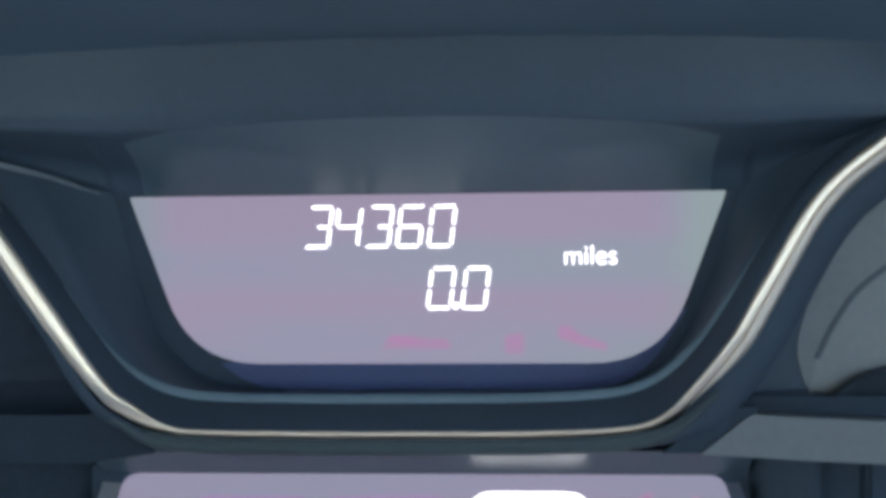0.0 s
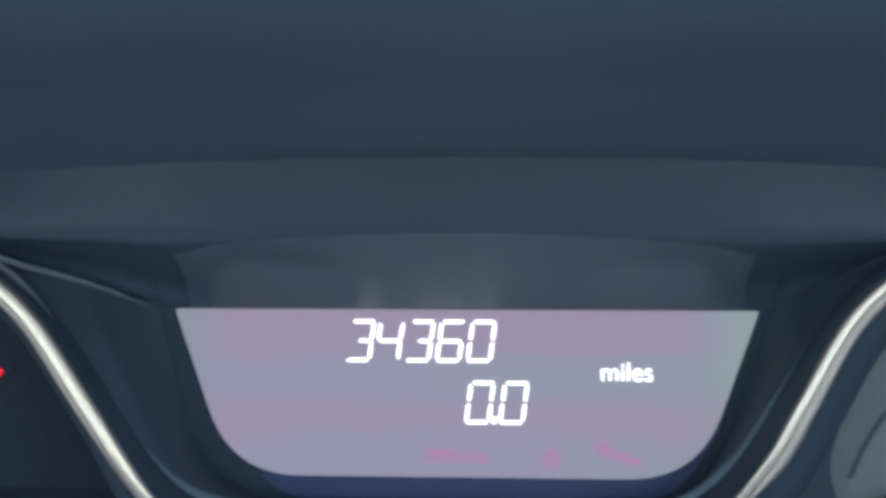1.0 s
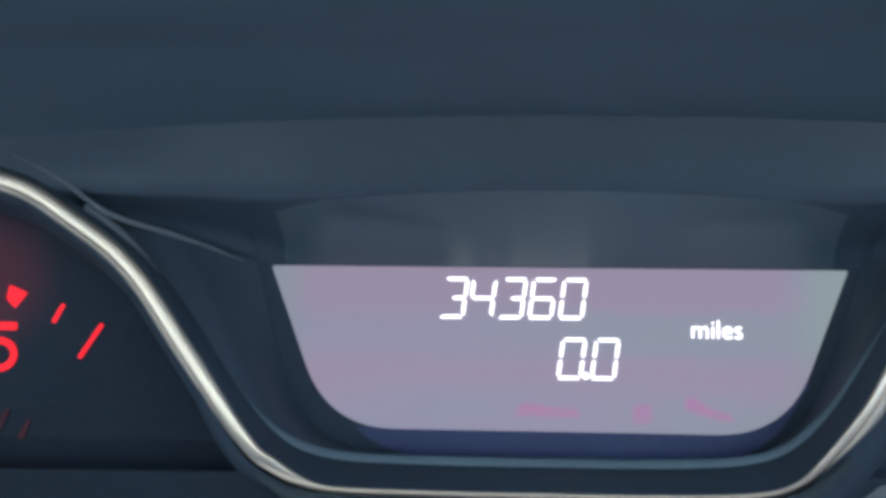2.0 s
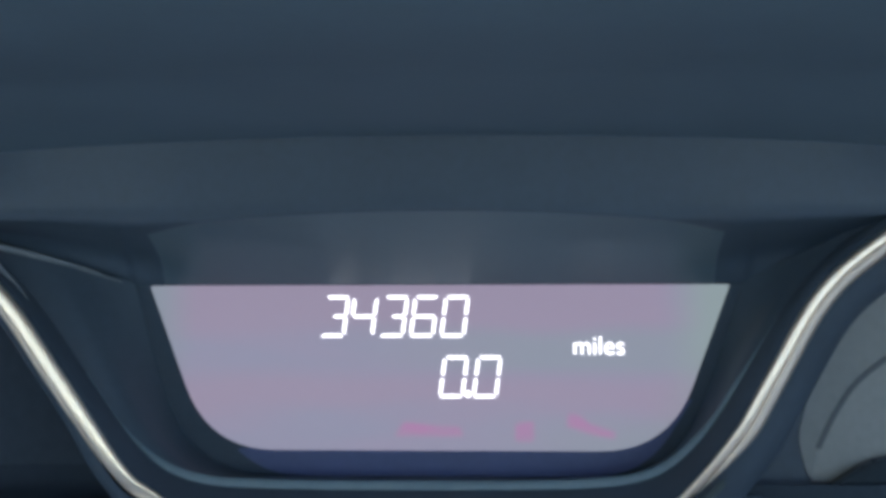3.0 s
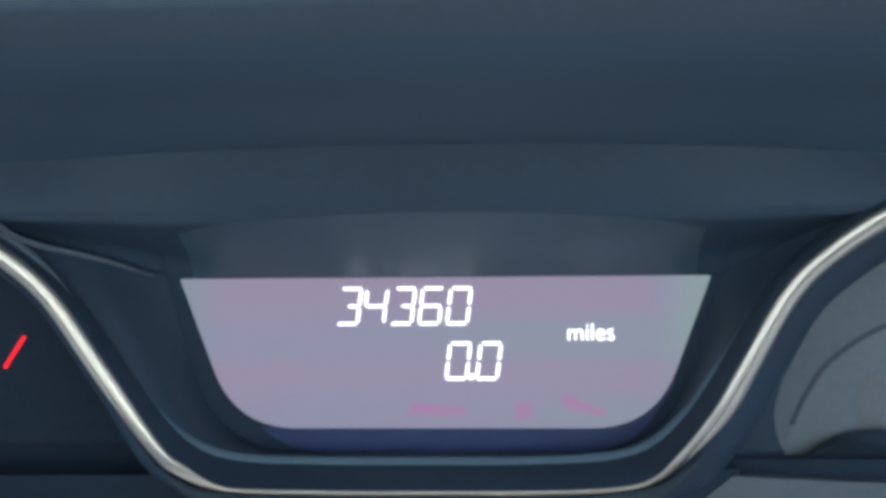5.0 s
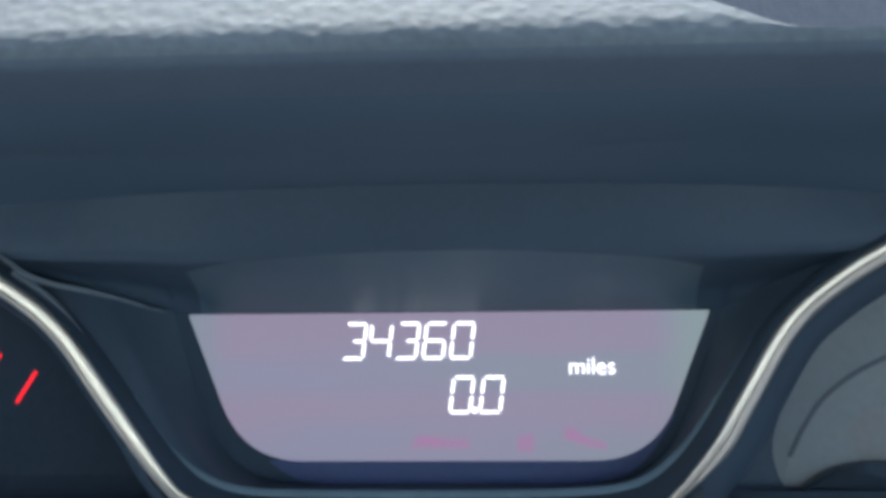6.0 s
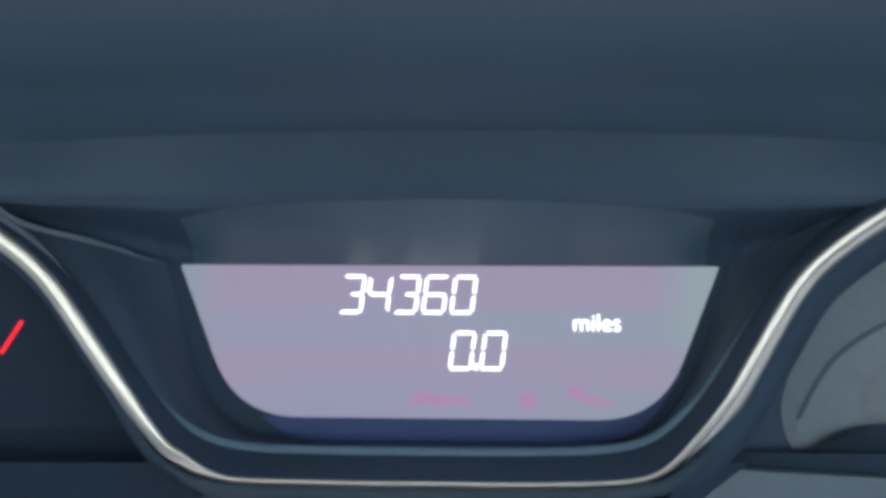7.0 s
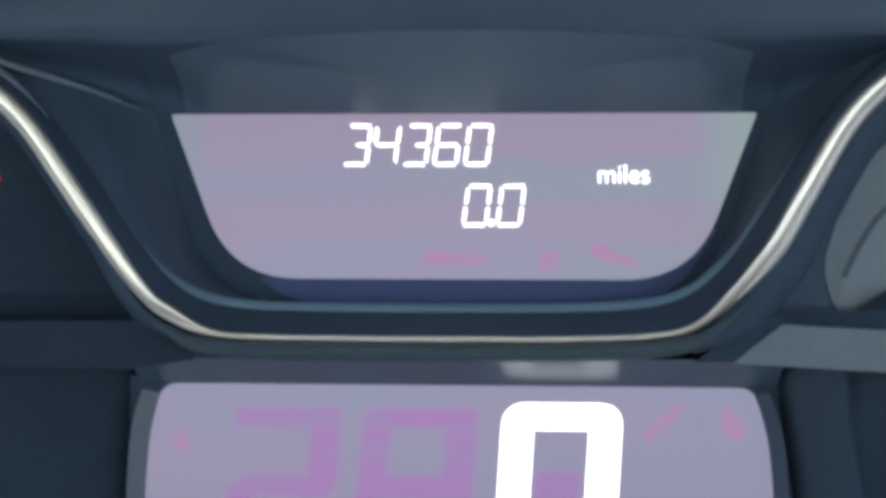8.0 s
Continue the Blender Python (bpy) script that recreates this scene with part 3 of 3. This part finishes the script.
for x in (0.25, 4.55):
    part("figure", seven("0", x, -14.45, 3.2, 5.3, 0.36, 0.13, -0.1), WHITE, upper, "white lit figure", False)
part("decimal_point", plate([(4.0 + 0.42 * math.cos(i * math.pi / 6), -14.0 + 0.42 * math.sin(i * math.pi / 6)) for i in range(12)], -0.1, 0.08), WHITE, upper, "white lit point", False)

word = bpy.data.curves.new("word", "FONT")
word.body, word.size, word.extrude, word.offset = "miles", 0.0034, 0.00004, -0.00003
draft = new("unit_word", word)
bpy.context.view_layer.update()
flat = bpy.data.meshes.new_from_object(draft.evaluated_get(bpy.context.evaluated_depsgraph_get()))
bpy.data.objects.remove(draft)
wide = max(v.co.x for v in flat.vertices) - min(v.co.x for v in flat.vertices)
unit = new("unit_word", flat)
flat.materials.clear()
flat.materials.append(WHITE)
unit.parent = upper
flat.transform(Matrix.Translation((0.01735, -0.0001, -0.00895)) @ Matrix.Rotation(math.pi / 2, 4, "X") @ Matrix.Diagonal((0.0064 / wide, 1, 1, 1)))
tagged(unit, "white lit word miles")

# unlit warning signs that show faintly, their edges blurred by the diffuser
def faint(name, outline, mats, parent, label, y, soft):
    """A sign of three layers, each smaller and stronger than the one under it."""
    bm = bmesh.new()
    pts = [Vector(q) for q in outline]
    if sum(a.x * b.y - b.x * a.y for a, b in zip(pts, pts[1:] + pts[:1])) < 0:
        pts.reverse()
    n = len(pts)
    for layer, grow in enumerate((soft, 0.0, -soft)):
        vs = []
        for k in range(n):
            d = (pts[(k + 1) % n] - pts[k - 1]).normalized()
            q = pts[k] + Vector((d.y, -d.x)) * grow
            vs.append(bm.verts.new(Vector((q.x, y - 0.016 * layer, q.y)) * MM))
        bm.faces.new(vs).material_index = layer
    ob = part(name, bm, mats[0], parent, label, False)
    ob.data.materials.append(mats[1])
    ob.data.materials.append(mats[2])


faint("faint_sign", rounded([(-5.3, -19.3), (3.4, -19.3), (3.0, -18.2), (-0.5, -18.0), (-4.2, -17.6)], [0.4] * 5, 4), PINK, upper, "faint magenta unlit sign", -0.03, 0.2)
faint("faint_sign", rounded([(10.1, -20.0), (12.4, -20.0), (12.4, -17.5), (10.1, -17.7)], [0.5] * 4, 4), PINK, upper, "faint magenta unlit sign", -0.03, 0.2)
faint("faint_sign", rounded([(16.6, -18.0), (16.9, -16.4), (18.2, -16.6), (19.4, -17.7), (22.8, -18.9), (22.6, -19.6), (19.0, -18.8)], [0.3] * 7, 4), PINK, upper, "faint magenta unlit spanner sign", -0.03, 0.2)

# ---- gauges inside the rings ----
half = N // 2
for run, name in ((TRIM_LINE[:half], "left"), (TRIM_LINE[half:], "right")):
    pts = [p for p in run if p.y > -27.5]
    widen = [(0.66 + 0.34 * smoothstep(-15, -22, p.y) if name == "left" else 1.0) * (0.35 + 0.65 * smoothstep(-27.6, -23.5, p.y)) for p in pts]
    profile = [(0, -11.6), (0.9, -11.2), (1.6, -10.5), (2.1, -9.5), (2.5, -8.2), (2.9, -6.2), (3.4, -3.4), (4.2, 0.4)] if name == "left" else [(-0.5, -10.85), (0.7, -10.95), (1.3, -10.93), (2.1, -10.8), (3.0, -10.3), (3.8, -9.6), (4.3, -8.6), (4.7, -7.0), (5.4, 0.4)]
    part("gauge_wall", grid([at(offset(pts, [-1.2 - o * k for k in widen]), [-11.6 + (y + 11.6) * k for k in widen]) for o, y in profile]), RIM, cluster, "dark rounded gauge surround")
gauge = part("rev_counter", block(-108, -33, 0.6, 2.0, -33.0, 14), FACE, cluster, "black rev counter face", False)
for (x0, z0), (x1, z1) in (((-60.3, -8.1), (-63.2, -12.6)), ((-65.7, -5.5), (-67.0, -7.9))):
    d = (Vector((x1, z1)) - Vector((x0, z0))).normalized() * 0.01
    n = Vector((-d.y, d.x)).normalized() * 0.23
    part("scale_mark", plate([(x0 + n.x, z0 + n.y), (x0 - n.x, z0 - n.y), (x1 - n.x, z1 - n.y), (x1 + n.x, z1 + n.y)], 0.3, 0.25), RED, gauge, "red lit scale mark", False)
part("scale_mark", plate([(-73.2, -3.0), (-70.8, -4.0), (-72.4, -6.0), (-73.6, -4.8)], 0.3, 0.25), RED, gauge, "red lit pointed mark", False)
part("scale_mark", plate(rounded([(-75, -9.0), (-72.0, -9.0), (-72.0, -8.0), (-75, -8.0)], [0.3] * 4, 4), 0.3, 0.25), RED, gauge, "red lit bar", False)
# faint reflections of the red marks, added as dimly glowing plates
for x0, z0, x1, z1 in ((-74.6, -22.5, -72.8, -19.6), (-71.6, -24.6, -69.9, -20.9), (-75.0, -29.0, -73.2, -25.6)):
    part("scale_mark", plate([(x0, z0), (x0 + 0.9, z0 - 0.1), (x1 + 0.4, z1), (x1, z1 + 0.1)], 0.35, 0.2), RED_REFLECTION, gauge, "dim red plate painted for a reflection of the marks", False)
# added glowing sheet that holds the red haze
part("red_haze", plate(rounded([(-94, 12.0), (-94, -18), (-70, -18), (-58, -8), (-58, 4.0), (-64, 12.0)], [3] * 6), 0.5, 0.08), RED_HAZE, gauge, "red haze of the lit marks, painted as a fading glow", False)
ring = [(-74.2 + 2.5 * math.cos(a), -12.3 + 2.3 * math.sin(a)) for a in [2 * math.pi * i / 24 for i in range(24)]]
hole = [(-74.2 + 1.6 * math.cos(a), -12.3 + 1.4 * math.sin(a)) for a in [2 * math.pi * i / 24 for i in range(24)]]
bm = bmesh.new()
a = [bm.verts.new(Vector((x, 0.3, z)) * MM) for x, z in ring]
b = [bm.verts.new(Vector((x, 0.3, z)) * MM) for x, z in hole]
for i in range(24):
    bm.faces.new((a[i], a[(i + 1) % 24], b[(i + 1) % 24], b[i]))
part("scale_figure", bm, RED, gauge, "red lit ring of a figure", False)

part("gauge_back", block(33, 108, 0.6, 2.0, -33.0, 14), DARK, cluster, "black backing of the fuel gauge", False)
fuel = part("fuel_gauge", plate(rounded([(47.0, -25.0), (45.5, -19.3), (49.4, -7.6), (60.2, 2.0), (75, 8), (100, 8), (100, -25.0)], [2.0, 2.5, 6, 6, 6, 0, 0]), 0.45, 0.3), LIT_GREY, cluster, "fuel gauge face, daylight put into its grey", False)
arc = spline([(48.2, -20.8), (50.4, -16.4), (53.6, -12.1), (59.6, -8.0), (68, -5.0), (80, -3.8)], 40)
part("dial_step", plate([(p.x, p.y) for p in arc] + [(80, -24.9), (47.2, -24.9)], 0.38, 0.1), LIT_GREY_IN, fuel, "raised lighter grey inner dial, daylight in its colour", False)
part("groove", grid([at(offset(arc, 0.42), 0.44), at(offset(arc, 0.2), 0.36), at(offset(arc, -0.05), 0.34), at(offset(arc, -0.3), 0.35)]), GROOVE, fuel, "dark groove line")
rings = [[(60.8 + r * math.cos(a * math.pi / 20), 0.37 - h, -18.0 + r * math.sin(a * math.pi / 20)) for a in range(41)] for r, h in ((4.3, 0.0), (4.0, 0.05), (3.5, 0.16), (2.6, 0.26), (1.4, 0.32), (0.01, 0.34))]
part("hub", grid(rings), HUB, fuel, "low domed grey hub")
# the hub's shadow, put in as a dark plate
part("hub_shadow_plate", softened(plate(rounded([(49.2, -25.2), (52.6, -22.6), (57, -21.2), (66, -21.4), (70, -25.2)], [0.5, 2.2, 3, 3, 0.5], 6), -2.6, 2.2), 0.7), DARK, fuel, "dark raised plate for the shadow below the hub")

# ---- lower fascia and speed display ----
below1 = [p for p in offset(TRIM_LINE, [-(0.45 + 0.75 * f + 0.7 * smoothstep(29, 35, p.x)) for p, f in zip(TRIM_LINE, FLAT)]) if abs(p.x + 1) < 36]
drop = [smoothstep(36, 31, abs(p.x + 1)) for p in below1]
rows = [at(below1, -11.6), [(p.x, -11.2, p.y - 0.35) for p in below1], [(p.x, -11.45, p.y - 0.65) for p in below1],
        [(p.x, -11.4, p.y - 1.0 - 0.55 * d) for p, d in zip(below1, drop)], [(p.x, -11.0, p.y - 1.15 - 0.85 * d) for p, d in zip(below1, drop)],
        [(p.x, -8.4, p.y - 1.2 - 1.0 * d) for p, d in zip(below1, drop)]]
part("trim_skirt", grid(rows), SKIRT, cluster, "dark skirt below the chrome trim")
for sign in (-1, 1):
    part("skirt_backing", plate([(sign * x, z) for x, z in ((28.5, -31.0), (35, -25.6), (39.4, -25.6), (39.4, -31.0))], -8.6, 1.5), BLACK, cluster, "", False)
xs2 = [-40 + 79 * i / 60 for i in range(61)]
part("lower_recess_roof", grid([[(x, -8.6, -30.75) for x in xs2], [(x, -6.0, -32.5) for x in xs2], [(x, -3.3, -34.4) for x in xs2]]), LOW_ROOF, cluster, "satin black recess roof")
part("shelf_fillet", grid([[(x, y, z) for x in (-108, -80, -60, -45, -37.2)] for y, z in ((-8.0, -26.6), (-4.5, -26.5), (-2.0, -25.9), (-0.5, -24.9), (0.5, -23.2))]), FACE, cluster, "black rounded corner under the rev counter")
# shade of the gap below the fuel gauge, put in as a black sheet
part("gap_shade_sheet", grid([[(x, -4.5, -24.8) for x in (34, 60, 108)], [(x, -4.5, -27.5) for x in (34, 60, 108)]]), BLACK, cluster)
# the right shelf is paler than the left to carry the light on it
part("shelf", plate(rounded([(32.8, -31.1), (38.6, -26.45), (43, -26.75), (108, -29.6), (108, -34.5), (45.7, -31.8)], [0.3, 0.6, 0.6, 0, 0, 0.5]), -8.95, 6.0), LIT_SLATE, cluster, "plastic shelf beside the speed display, light put into its grey", False)
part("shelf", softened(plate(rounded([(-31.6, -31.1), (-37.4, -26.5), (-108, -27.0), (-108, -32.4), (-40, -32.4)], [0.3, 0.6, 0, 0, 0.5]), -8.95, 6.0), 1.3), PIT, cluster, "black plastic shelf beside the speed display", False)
LOW = rounded([(-37.2, -34.4), (-38.7, -40.5), (-39.3, -49), (-39.0, -62), (-37, -67), (37, -67), (38.6, -62), (38.8, -49), (38.0, -40.5), (36.2, -34.4)],
              [2.2, 2.8, 4, 4, 2, 2, 4, 4, 2.8, 1.8], 5)
lower = part("speed_display", plate(rounded([(-43, -33.6), (-43, -74), (43, -74), (43, -33.6)], [1, 1, 1, 1]), -3.2, 3.0), GLOSS, cluster, "black bordered speed display", False)
part("screen", plate(LOW, -3.5, 0.25), PANE_LOW, lower, "lavender backlit screen", False)
wallrun = spline([(-37.4, -35.6), (-38.3, -38.4), (-38.9, -43.0), (-39.2, -52), (-39.0, -64)], 30)
# left side wall gets the lit grey, the right one stays dark
part("recess_side", grid([at(wallrun, -3.6), at(offset(wallrun, -1.7), -6.0)]), LIT_SLATE, lower, "recess side wall, light and shade put into its grey")
wallrun = spline([(36.3, -35.2), (37.4, -38.4), (38.2, -43.0), (38.7, -52), (38.6, -64)], 30)
part("recess_side", grid([at(wallrun, -3.6), at(offset(wallrun, 1.4), -6.2)]), DARK, lower, "recess side wall, light and shade put into its grey")
def swept(section, centre, z0, z1):
    """An upright sheet: a section of (x, y) run down from z0 to z1, moved sideways along a line."""
    return grid([[(x + centre(z), y, z) for x, y in section] for z in [z0 + (z1 - z0) * k / 24 for k in range(25)]])


bow = lambda z: 2.0 * smoothstep(-34, -52, z)
for x0, x1, z1 in ((-108, -62, -31.6), (52, 108, -31.2), (-41, 40.4, -69)):
    part("lower_panel", softened(block(x0, x1, -5.2, 9, -95, z1), 1.2), BLACK, cluster, "black lower panel", False)
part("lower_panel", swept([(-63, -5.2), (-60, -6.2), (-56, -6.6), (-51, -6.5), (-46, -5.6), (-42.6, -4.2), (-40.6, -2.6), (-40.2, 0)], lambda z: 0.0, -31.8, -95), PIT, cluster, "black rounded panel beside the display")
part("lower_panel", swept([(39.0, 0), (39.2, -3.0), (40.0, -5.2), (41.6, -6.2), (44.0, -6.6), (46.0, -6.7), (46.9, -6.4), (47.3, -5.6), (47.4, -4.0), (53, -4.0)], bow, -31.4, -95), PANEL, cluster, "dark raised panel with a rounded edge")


def frame_shape(x0, x1, z0, z1, sx, sz, slant, y, depth):
    """An upright oblong nought with rounded corners and a square hole."""
    lean = lambda ps: [(px + slant * (pz - z1), pz) for px, pz in ps]
    o = lean(rounded([(x0, z1), (x0, z0), (x1, z0), (x1, z1)], [3.0] * 4, 6))
    h = lean(rounded([(x0 + sx, z1 - sz), (x0 + sx, z0 + sz), (x1 - sx, z0 + sz), (x1 - sx, z1 - sz)], [0.2] * 4, 6))
    bm = bmesh.new()
    fo, fh = ([bm.verts.new(Vector((px, y, pz)) * MM) for px, pz in ps] for ps in (o, h))
    bo, bh = ([bm.verts.new(Vector((px, y + depth, pz)) * MM) for px, pz in ps] for ps in (o, h))
    n = len(o)
    for i in range(n):
        j = (i + 1) % n
        bm.faces.new((fo[i], fo[j], fh[j], fh[i]))
        bm.faces.new((fo[j], fo[i], bo[i], bo[j]))
        bm.faces.new((fh[i], fh[j], bh[j], bh[i]))
    return bm


part("figure", frame_shape(5.6, 20.4, -57.0, -36.5, 4.0, 3.3, 0.06, -3.66, 0.1), WHITE, lower, "large white lit figure", False)


def bars(outlines):
    for k, outline in enumerate(outlines):
        faint("faint_segment", rounded(outline, [0.7] * len(outline), 3), MAUVE, lower, "faint violet unlit segment", -3.53 - 0.001 * k, 0.3)


bars([[(-27.6, -37.3), (-28.0, -39.8), (-16.0, -39.8), (-14.4, -37.3)], [(-14.4, -37.6), (-18.2, -38.2), (-18.9, -47.0), (-15.0, -47.6)],
      [(-26.4, -45.7), (-29.2, -48.4), (-16, -48.4), (-15.0, -45.7)], [(-29.0, -46.8), (-25.6, -46.8), (-26.4, -56.6), (-29.8, -56.6)],
      [(-29.6, -54.6), (-29.8, -57.0), (-16.4, -57.0), (-16.0, -54.6)],
      [(-11.4, -37.3), (-11.6, -39.7), (2.3, -39.7), (2.5, -37.2)], [(-11.7, -37.6), (-8.1, -38.2), (-8.9, -47.3), (-12.6, -47.3)],
      [(2.6, -37.6), (-1.3, -38.2), (-2.2, -47.3), (2.0, -47.3)], [(-12.2, -45.5), (-12.6, -48.6), (1.9, -48.6), (2.2, -45.5)],
      [(-12.6, -47.0), (-9.0, -47.0), (-9.7, -56.6), (-13.2, -56.6)], [(1.9, -47.0), (-2.0, -47.0), (-2.7, -56.6), (1.2, -56.6)],
      [(9.6, -44.8), (9.3, -48.4), (15.0, -48.4), (15.3, -44.8)]])
for outline in ([(-35.6, -40.6), (-35.6, -42.6), (-33.6, -42.6), (-33.6, -40.6)], [(22.6, -40.2), (23.4, -41.0), (27.9, -37.0), (27.2, -36.4)],
                [(32.6, -36.8), (32.4, -40.4), (35.0, -40.8), (35.2, -38.6)]):
    faint("faint_sign", rounded(outline, [0.5] * 4, 4), PINK, lower, "faint magenta unlit sign", -3.53, 0.22)
